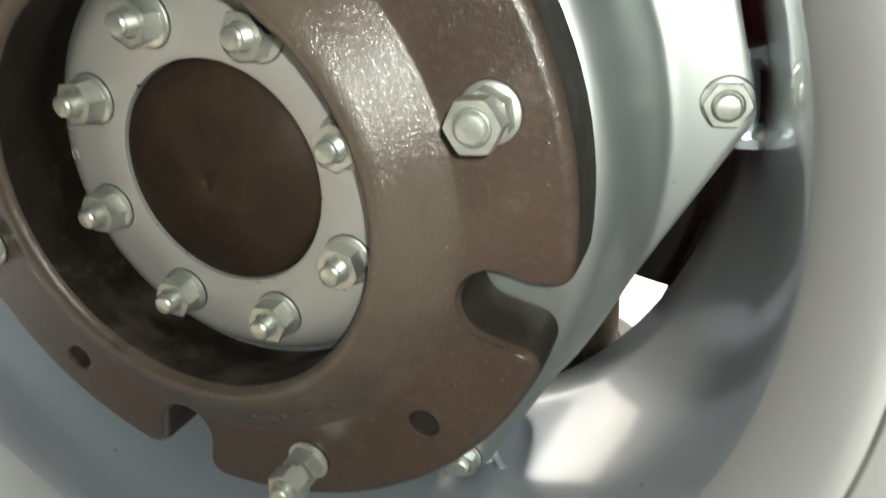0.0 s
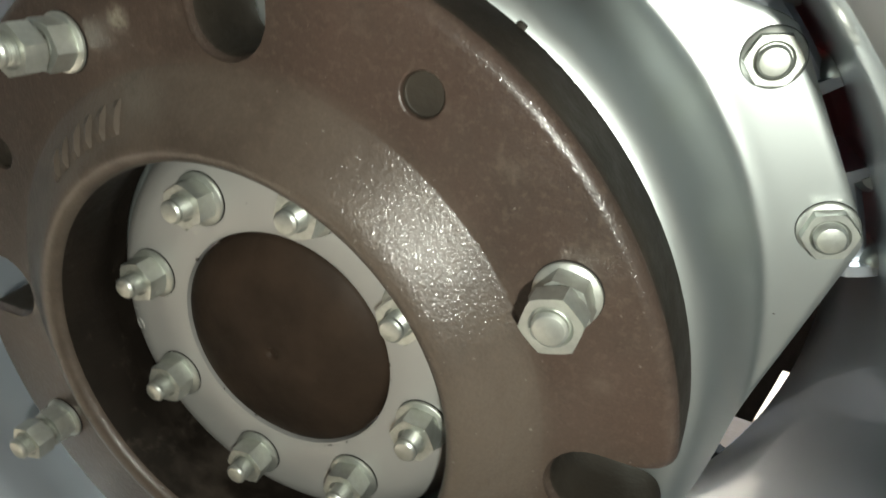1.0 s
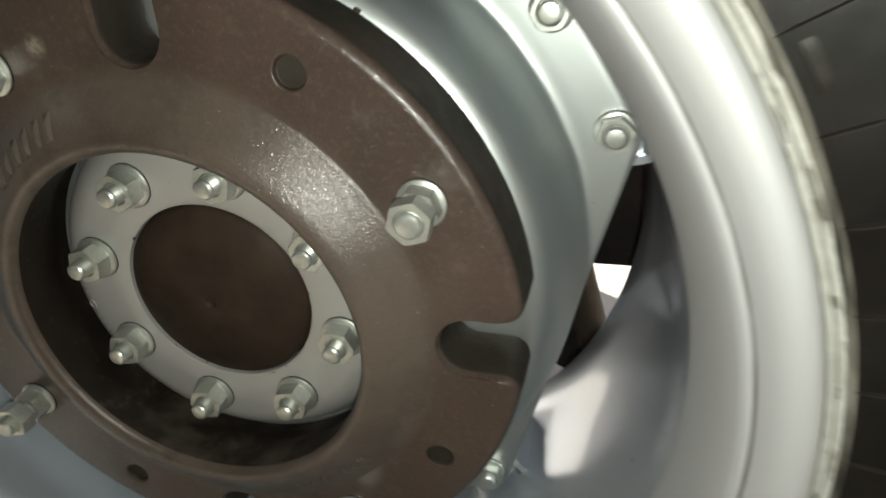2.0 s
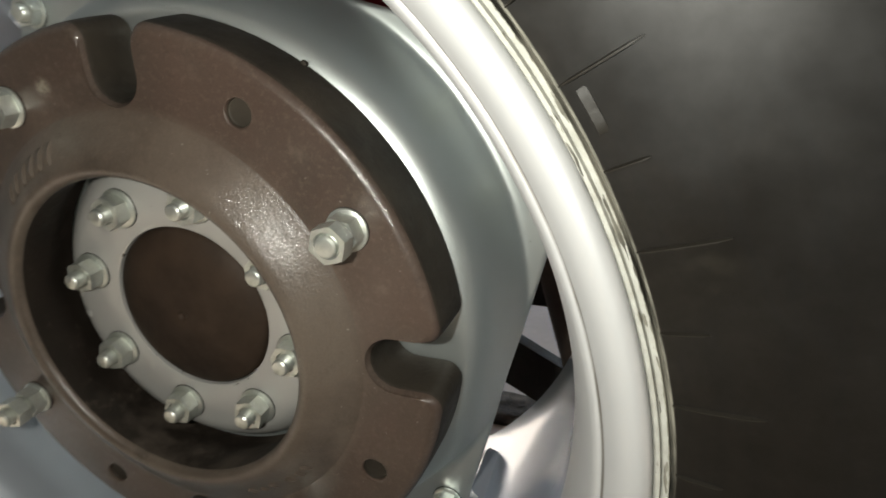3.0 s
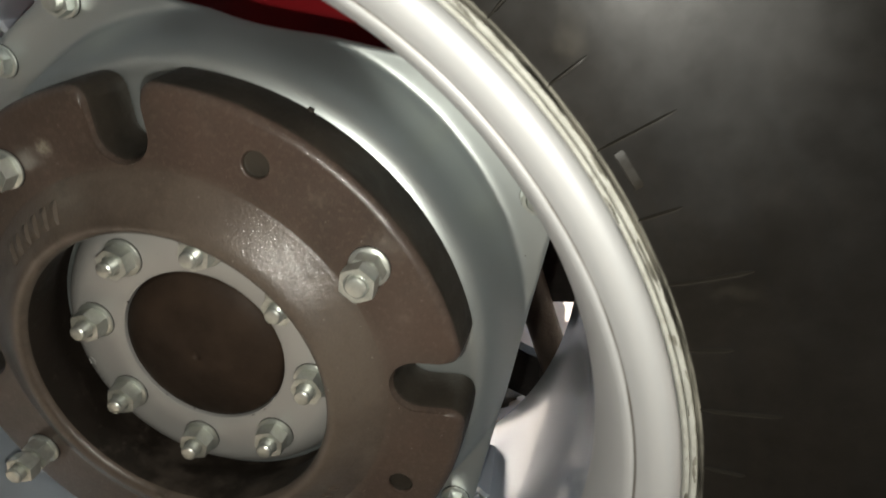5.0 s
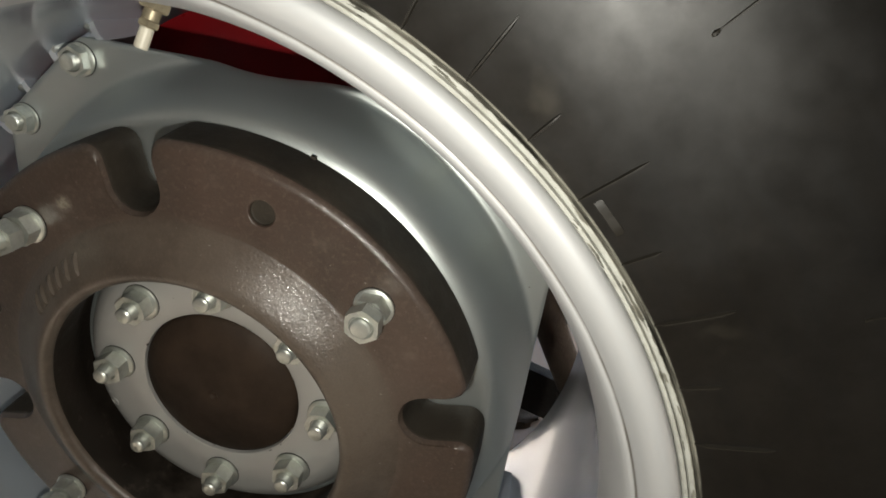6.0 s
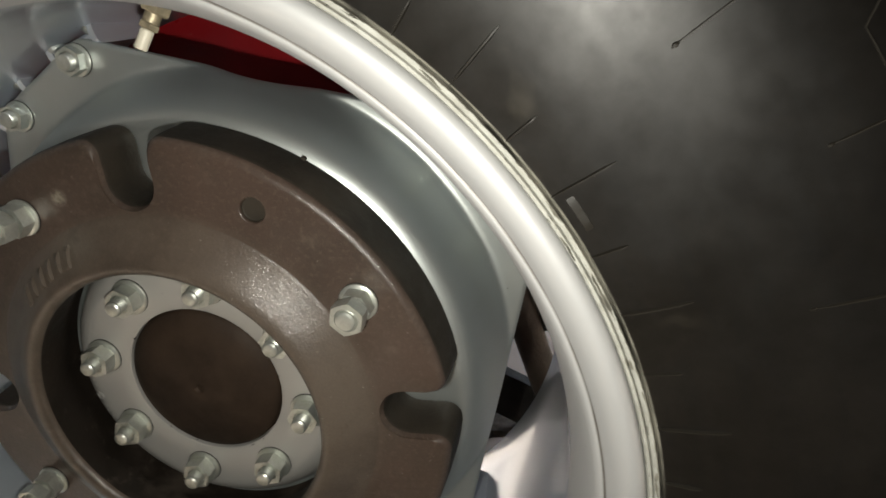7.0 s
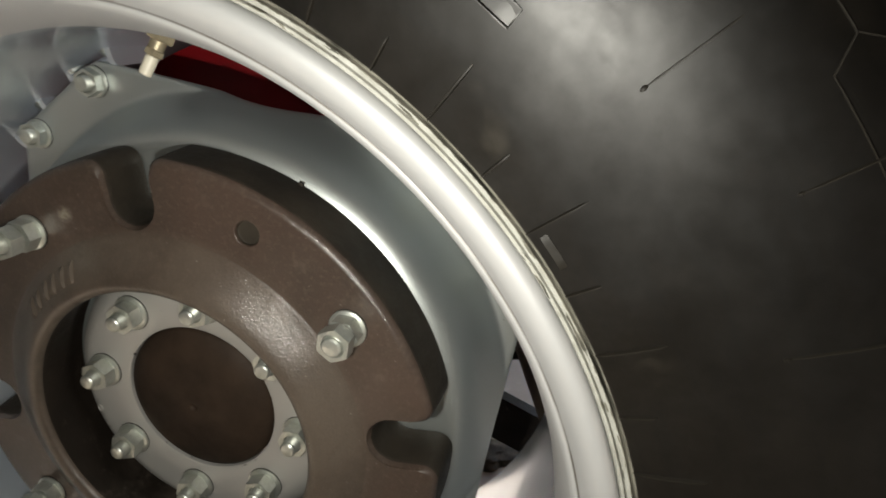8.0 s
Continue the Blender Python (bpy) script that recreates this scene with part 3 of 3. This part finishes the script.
for k in range(4):
    for mid in (-9.1, 9.1):
        deg = LOBE + 90 * k + mid
        lug = part("rim_lug", lug_bracket(deg), GLOSS, wheel, "silver welded rim lug")
        for off in (-4.75, 4.75):
            part("side_plate", lug_side(deg + off), GLOSS, lug, smooth=30)
            part("weld", weld_bead(deg + off, -1 if off > 0 else 1, k + off + mid), SILVER, lug, smooth=60)

# valve
VALVE = 80.0
vbase, vtip = polar(0.336, VALVE - 1.6, 0.004), polar(0.2995, VALVE + 0.5, -0.009)
valve = part("valve", tube(vbase, vbase + (vtip - vbase) * 0.36, 0.0105, 6, None, 0.0012), BRASS, wheel, "tarnished brass tyre valve with a pale cap", smooth=30)
part("valve_stem", tube(vbase + (vtip - vbase) * 0.36, vbase + (vtip - vbase) * 0.55, 0.0058, 16), BRASS, valve)
part("valve_collar", tube(vbase + (vtip - vbase) * 0.52, vbase + (vtip - vbase) * 0.64, 0.0072, 6, None, 0.0008), BRASS, valve, smooth=30)
part("valve_cap", tube(vbase + (vtip - vbase) * 0.64, vtip, 0.0047, 16, None, 0.0008), CREAM, valve)

# ---- the axle hub: cap and studs ----
hub = thing("axle_hub", "brown-primed axle hub cap ringed by eight studs with nuts", "hub", (0, 0, ZC))
cap = [(0.0, 0.0172), (0.0024, 0.0170), (0.0036, 0.0152), (0.0052, 0.0147), (0.015, 0.0150), (0.035, 0.0168), (0.055, 0.0202), (0.064, 0.0232), (0.0705, 0.0266), (0.0740, 0.0295), (0.0746, 0.045), (0.0, 0.045)]
part("hub_cap", revolve(cap, 96, False), CAPPAINT, hub, "brown hub cap with a centre punch mark", smooth=50)
for k in range(8):
    bolt(hub, "hub_stud", polar(0.1015, 30 + 45 * k), rng.uniform(0, 60), 0.026, {"nuts": [(0.0252, 0.0132, 0, 0)], "stud": (0.0070, 0.0)}, 0.0170, "zinc-plated hub stud with nut and washer")
axle = thing("axle_housing", "greasy black rear axle housing behind the wheel", "axle", (0, 0, ZC))
part("housing", revolve([(0.0, 0.06), (0.072, 0.06), (0.072, 0.10), (0.11, 0.105), (0.11, 0.13), (0.085, 0.16), (0.085, 0.45), (0.12, 0.56), (0.12, 0.62), (0.0, 0.62)], 48, False), BLACKSTEEL, axle)

# ---- the cast weight ----
weight = thing("wheel_weight", "brown-primed cast iron wheel weight with four edge slots", "wheel weight", (0, 0, ZC))
FACE, BACK, SLOT = -0.005, 0.0445, -1.2


def weight_outline(grow=0.0):
    """The (x, z) outline with its four slots; grow moves it outwards."""
    cut = max(grow, -0.0028)
    R, w, inner, rc = 0.2375 + grow, 0.0205 - cut, 0.2005, 0.013 + cut
    half = []
    # quarter from the slot at 0 degrees round to the slot at 90 degrees, with the slots at its ends
    zc = w + rc
    xc = math.sqrt((R - rc) ** 2 - zc ** 2)
    for s in range(7):
        a = radians(180 - 90 * s / 6)
        half.append((inner + w * math.cos(a), w * math.sin(a)))
    half.append((inner + 0.012, w))
    top = math.degrees(math.atan2(zc, xc))
    for s in range(7):
        a = radians(-90 + (90 + top) * s / 6)
        half.append((xc + rc * math.cos(a), zc + rc * math.sin(a)))
    n = 22
    arc = [(R * math.cos(radians(top + (90 - 2 * top) * s / n)), R * math.sin(radians(top + (90 - 2 * top) * s / n))) for s in range(1, n)]
    second = [(z, x) for x, z in half[1:]][::-1]
    quarter = half + arc + second
    pts = []
    for k in range(4):
        a = radians(SLOT + 90 * k)
        pts += [(x * math.cos(a) - z * math.sin(a), x * math.sin(a) + z * math.cos(a)) for x, z in quarter]
    return pts


def weight_mesh():
    bm = bmesh.new()
    rows = [(BACK, 0.0005), (BACK - 0.004, 0.0015), (0.02, 0.0010), (FACE + 0.009, 0.0), (FACE + 0.0052, -0.0007), (FACE + 0.0028, -0.0022), (FACE + 0.0010, -0.0046), (FACE, -0.0080)]
    loops = [loop(bm, weight_outline(g), y) for y, g in rows]
    for a, b in zip(loops, loops[1:]):
        bridge(bm, a, b)
    n = 144
    ring = [(0.1764, FACE), (0.1745, FACE - 0.0006), (0.1722, FACE - 0.0022), (0.165, -0.0098), (0.155, -0.0168), (0.146, -0.0222), (0.1405, -0.0248), (0.1368, -0.0252), (0.1336, -0.0241),
            (0.1314, -0.0218), (0.1303, -0.0185), (0.1306, -0.010), (0.1325, 0.004), (0.1360, 0.015), (0.1395, 0.024), (0.1425, 0.033), (0.1440, BACK)]
    circles = [loop(bm, circle(r, n), y) for r, y in ring]
    for a, b in zip(circles, circles[1:]):
        bridge(bm, a, b)
    holes = []
    for k in range(4):
        c = polar(0.2035, 59.4 + 90 * k)
        hl = []
        for r, y in ((0.0116, FACE), (0.0104, FACE + 0.0008), (0.0099, FACE + 0.0022), (0.0097, FACE + 0.0042), (0.0088, FACE + 0.0048)):
            hl.append(loop(bm, circle(r, 24, c.x, c.z), y))
        for a, b in zip(hl, hl[1:]):
            bridge(bm, a, b)
        bm.faces.new(hl[-1])
        holes.append(hl)

    def fill(rims):
        es = []
        for lp in rims:
            for i in range(len(lp)):
                e = bm.edges.get((lp[i], lp[(i + 1) % len(lp)]))
                es.append(e or bm.edges.new((lp[i], lp[(i + 1) % len(lp)])))
        bmesh.ops.triangle_fill(bm, use_beauty=True, use_dissolve=False, edges=es)
    fill([loops[-1], circles[0]] + [h[0] for h in holes])
    fill([loops[0], circles[-1]])
    return bm


casting = part("casting", weight_mesh(), IRON, weight, smooth=35)
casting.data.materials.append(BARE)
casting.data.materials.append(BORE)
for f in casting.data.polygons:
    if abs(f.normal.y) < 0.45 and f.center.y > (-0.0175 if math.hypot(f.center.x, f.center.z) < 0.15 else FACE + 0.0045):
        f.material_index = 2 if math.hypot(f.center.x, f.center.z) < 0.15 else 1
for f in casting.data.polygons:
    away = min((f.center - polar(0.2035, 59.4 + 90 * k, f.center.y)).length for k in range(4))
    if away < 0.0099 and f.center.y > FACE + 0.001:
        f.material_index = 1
wnm = casting.modifiers.new("normals", "WEIGHTED_NORMAL")
wnm.keep_sharp = True
nick = box((-0.0022, -0.0015, -0.0015), (0.0022, 0.0015, 0.0018), 0.0006)
bmesh.ops.transform(nick, matrix=Matrix.Translation(polar(0.2395, 57.0, 0.041)) @ pose(0, 0, 0, 0, -57.0 + 90, 0), verts=nick.verts)
part("casting_burr", nick, BARE, weight)
for k in range(4):
    bolt(weight, "weight_bolt", polar(0.2020, 29.6 + 90 * k), rng.uniform(0, 60), FACE, {"nuts": [(0.0242, 0.0125, 0, 0), (0.0242, 0.0125, 26, 0.004 if k else 0.0018)], "stud": (0.0076, -0.0445 if k else -0.0380)}, 0.0155, "zinc-plated bolt with two stacked nuts")



def cone_y(r):
    return float(np.interp(r, [0.1405, 0.146, 0.155, 0.165, 0.1722, 0.1764], [-0.0248, -0.0222, -0.0168, -0.0098, -0.0072, FACE]))


def cast_bar(deg, r0, r1, width, height=0.0026, turn=0.0, material=IRON):
    """A plain raised bar on the cone of the weight, where cast lettering stands."""
    bm = bmesh.new()
    rows = []
    for k in range(5):
        r = r0 + (r1 - r0) * k / 4
        c = polar(r, deg + turn * (k / 4 - 0.5), cone_y(r))
        side = polar(1, deg + 90)
        h = height if 0 < k < 4 else height * 0.3
        rows.append([bm.verts.new(c + side * d + Vector((0, y, 0))) for d, y in ((-width, 0.001), (-width * 0.6, -h), (width * 0.6, -h), (width, 0.001))])
    for p, q in zip(rows, rows[1:]):
        for k in range(3):
            bm.faces.new((p[k], p[k + 1], q[k + 1], q[k]))
    bm.faces.new(rows[0])
    bm.faces.new(rows[-1][::-1])
    return part("cast_mark", bm, material, weight, smooth=50)


for d in (112.6, 117.0, 121.6, 126.0, 131.0, 135.2):
    cast_bar(d, 0.1480, 0.1645, 0.0034, 0.0030)
for d, r in ((-66.0, 0.157), (-62.0, 0.159), (-57.5, 0.158), (-50.5, 0.160), (-46.5, 0.161), (-42.5, 0.160)):
    cast_bar(d, r - 0.004, r + 0.004, 0.0024)


def stamp(deg, r, w, h):
    """A low stamped bar that lies on the rolled edge of the disc's centre."""
    bm = bmesh.new()
    rows = []
    for k in range(4):
        rr = r - w + 2 * w * k / 3
        side = polar(1, deg + 90)
        lift = 0.0007 if 0 < k < 3 else 0.0
        rows.append([bm.verts.new(polar(rr, deg, disc_y(rr) + y) + side * d) for d, y in ((-h, 0.0006), (-h * 0.6, -lift), (h * 0.6, -lift), (h, 0.0006))])
    for p, q in zip(rows, rows[1:]):
        for k in range(3):
            bm.faces.new((p[k], p[k + 1], q[k + 1], q[k]))
    return part("stamped_mark", bm, PLATE, wheel, smooth=60)


ringmark = bmesh.new()
rows = []
for k in range(24):
    a = 2 * math.pi * k / 24
    row = []
    for q, lift in ((0.0034, -0.0006), (0.0038, 0.0007), (0.0044, 0.0007), (0.0048, -0.0006)):
        p = polar(0.1220, 189.5) + Vector((q * math.cos(a), 0, q * math.sin(a)))
        row.append(ringmark.verts.new((p.x, disc_y(math.hypot(p.x, p.z)) - lift, p.z)))
    rows.append(row)
for p, q in zip(rows, rows[1:] + rows[:1]):
    for k in range(3):
        ringmark.faces.new((p[k], p[k + 1], q[k + 1], q[k]))
part("stamped_mark", ringmark, PLATE, wheel, smooth=60)
for d in (181.0, 184.0, 189.5, 195.0, 198.0, 201.0):
    stamp(d, 0.1225, 0.0026, 0.0015)

# ---- the tractor behind the wheel ----
fender = thing("fender", "dark red painted inner fender panel behind the wheel", "fender", (0, 0, 0))
fb = bmesh.new()
low, high = [], []
for k in range(25):
    x = -0.75 + 1.35 * k / 24
    low.append((x, 0.60 + 0.06 / (1 + math.exp(-(x - 0.14) / 0.03))))
    high.append((x, ZC + math.sqrt(max(0.02, 0.80 ** 2 - x * x))))
prism(low + high[::-1], 0.297, 0.303, 0.0, fb)
part("side_panel", fb, RED, fender, smooth=0)
hem = bmesh.new()
for p, q in zip(low, low[1:]):
    tube((p[0], 0.300, p[1]), (q[0], 0.300, q[1]), 0.005, 10, hem)
part("hem", hem, RED, fender)

chassis = thing("gearbox_and_sun_blocks", "greasy black tractor flange and tab in deep shade, with unseen blocks added to stop the sun", "gearbox", (0, 0, 0))
# unseen slab; its plan is drawn to shade the near floor
plan = [(-1.6, 0.64), (0.42, 0.64), (0.42, 1.12), (0.0, 1.16), (0.0, 1.72), (-0.25, 1.88), (-1.6, 1.88)]
gb = bmesh.new()
under = [gb.verts.new((x, y, 0.56)) for x, y in plan]
over = [gb.verts.new((x, y, 0.70)) for x, y in plan]
bridge(gb, under, over)
gb.faces.new(under[::-1])
gb.faces.new(over)
part("gearbox", gb, BLACKSTEEL, chassis)
# unseen block added to keep direct sun off the rim barrel
part("sun_block_body", box((-1.6, 0.66, 0.704), (0.06, 1.19, 1.16), 0.03), BLACKSTEEL, chassis)
part("flange", box((0.25, 0.50, 0.412), (0.62, 0.645, 0.70), 0.008), BLACKSTEEL, chassis)
part("lower_flange", box((-0.02, 0.502, 0.412), (0.249, 0.645, 0.560), 0.006), BLACKSTEEL, chassis)
# unseen block added to stop sun and darken the barrel's reflection
part("rim_shade_block", box((-0.95, 0.50, 0.385), (-0.15, 0.638, 0.98), 0.02), BLACKSTEEL, chassis)
# unseen block added to stop the sun, above the lift rod
part("sun_block", box((0.10, 0.455, 0.69), (0.40, 0.645, 0.96), 0.008), BLACKSTEEL, chassis)
# unseen plates added round an opening that shapes the sunbeam
for lo, hi in (((-0.149, 0.602), (-0.065, 0.975)), ((0.083, 0.562), (0.249, 0.689)), ((0.083, 0.6895), (0.0995, 0.975)), ((-0.0645, 0.800), (0.0825, 0.975))):
    part("sun_mask", box((lo[0], 0.495, lo[1]), (hi[0], 0.5035, hi[1]), 0.001), BLACKSTEEL, chassis)
part("tab", prism([(0.326, 0.337), (0.346, 0.335), (0.358, 0.406), (0.376, 0.52), (0.347, 0.52), (0.337, 0.395)], 0.494, 0.508, 0.001), BLACKSTEEL, chassis)
# unseen block added to cast shade on the floor behind the wheel
part("floor_shade_block", box((-0.80, 1.70, 0.03), (-0.12, 1.879, 0.556), 0.02), BLACKSTEEL, chassis)

link = thing("lower_link", "black steel lower link arm of the tractor", "link arm", (0, 0, 0))


def flat_bar(a, b, width, thick):
    """A flat bar in the upright plane from a to b, (x, z) at depth y."""
    bm = bmesh.new()
    (x0, z0, y), (x1, z1) = a, b
    d = Vector((x1 - x0, z1 - z0)).normalized()
    nrm = Vector((-d.y, d.x)) * width / 2
    return prism([(x0 + nrm.x, z0 + nrm.y), (x0 - nrm.x, z0 - nrm.y), (x1 - nrm.x, z1 - nrm.y), (x1 + nrm.x, z1 + nrm.y)], y - thick / 2, y + thick / 2, 0.003, bm)


part("arm", flat_bar((0.055, 0.389, 0.485), (0.60, 0.090), 0.078, 0.022), BLACKSTEEL, link, smooth=30)
part("eye", tube((0.062, 0.462, 0.386), (0.062, 0.505, 0.386), 0.041, 24, None, 0.003), BLACKSTEEL, link, smooth=30)
part("pin", tube((0.062, 0.455, 0.400), (0.062, 0.530, 0.418), 0.014, 14, None, 0.002), BLACKSTEEL, link, smooth=30)
rod = thing("lift_rod", "dusty brown lift rod running down to the link arm", "lift rod", (0, 0, 0))
part("rod", tube((0.172, 0.485, 0.715), (0.284, 0.468, 0.300), 0.0245, 20, None, 0.002), BROWNSTEEL, rod)
part("clevis", box((0.253, 0.455, 0.258), (0.305, 0.515, 0.318), 0.006), BLACKSTEEL, rod)

clod = bmesh.new()
bmesh.ops.create_icosphere(clod, subdivisions=4, radius=1.0)
for v in clod.verts:
    d = 1 + 0.35 * noise.noise(v.co * 2.2) + 0.12 * noise.noise(v.co * 7)
    v.co = Vector((v.co.x * 0.13 * d, v.co.y * 0.055 * d, max(-0.2, v.co.z) * 0.02 * d))
mud = mesh_object("mud_clod", clod, MUD, None, smooth=60)
mud.location = (0.03, 0.775, 0.004)
tagged(mud, "dried brown mud lump on the concrete floor", "mud")
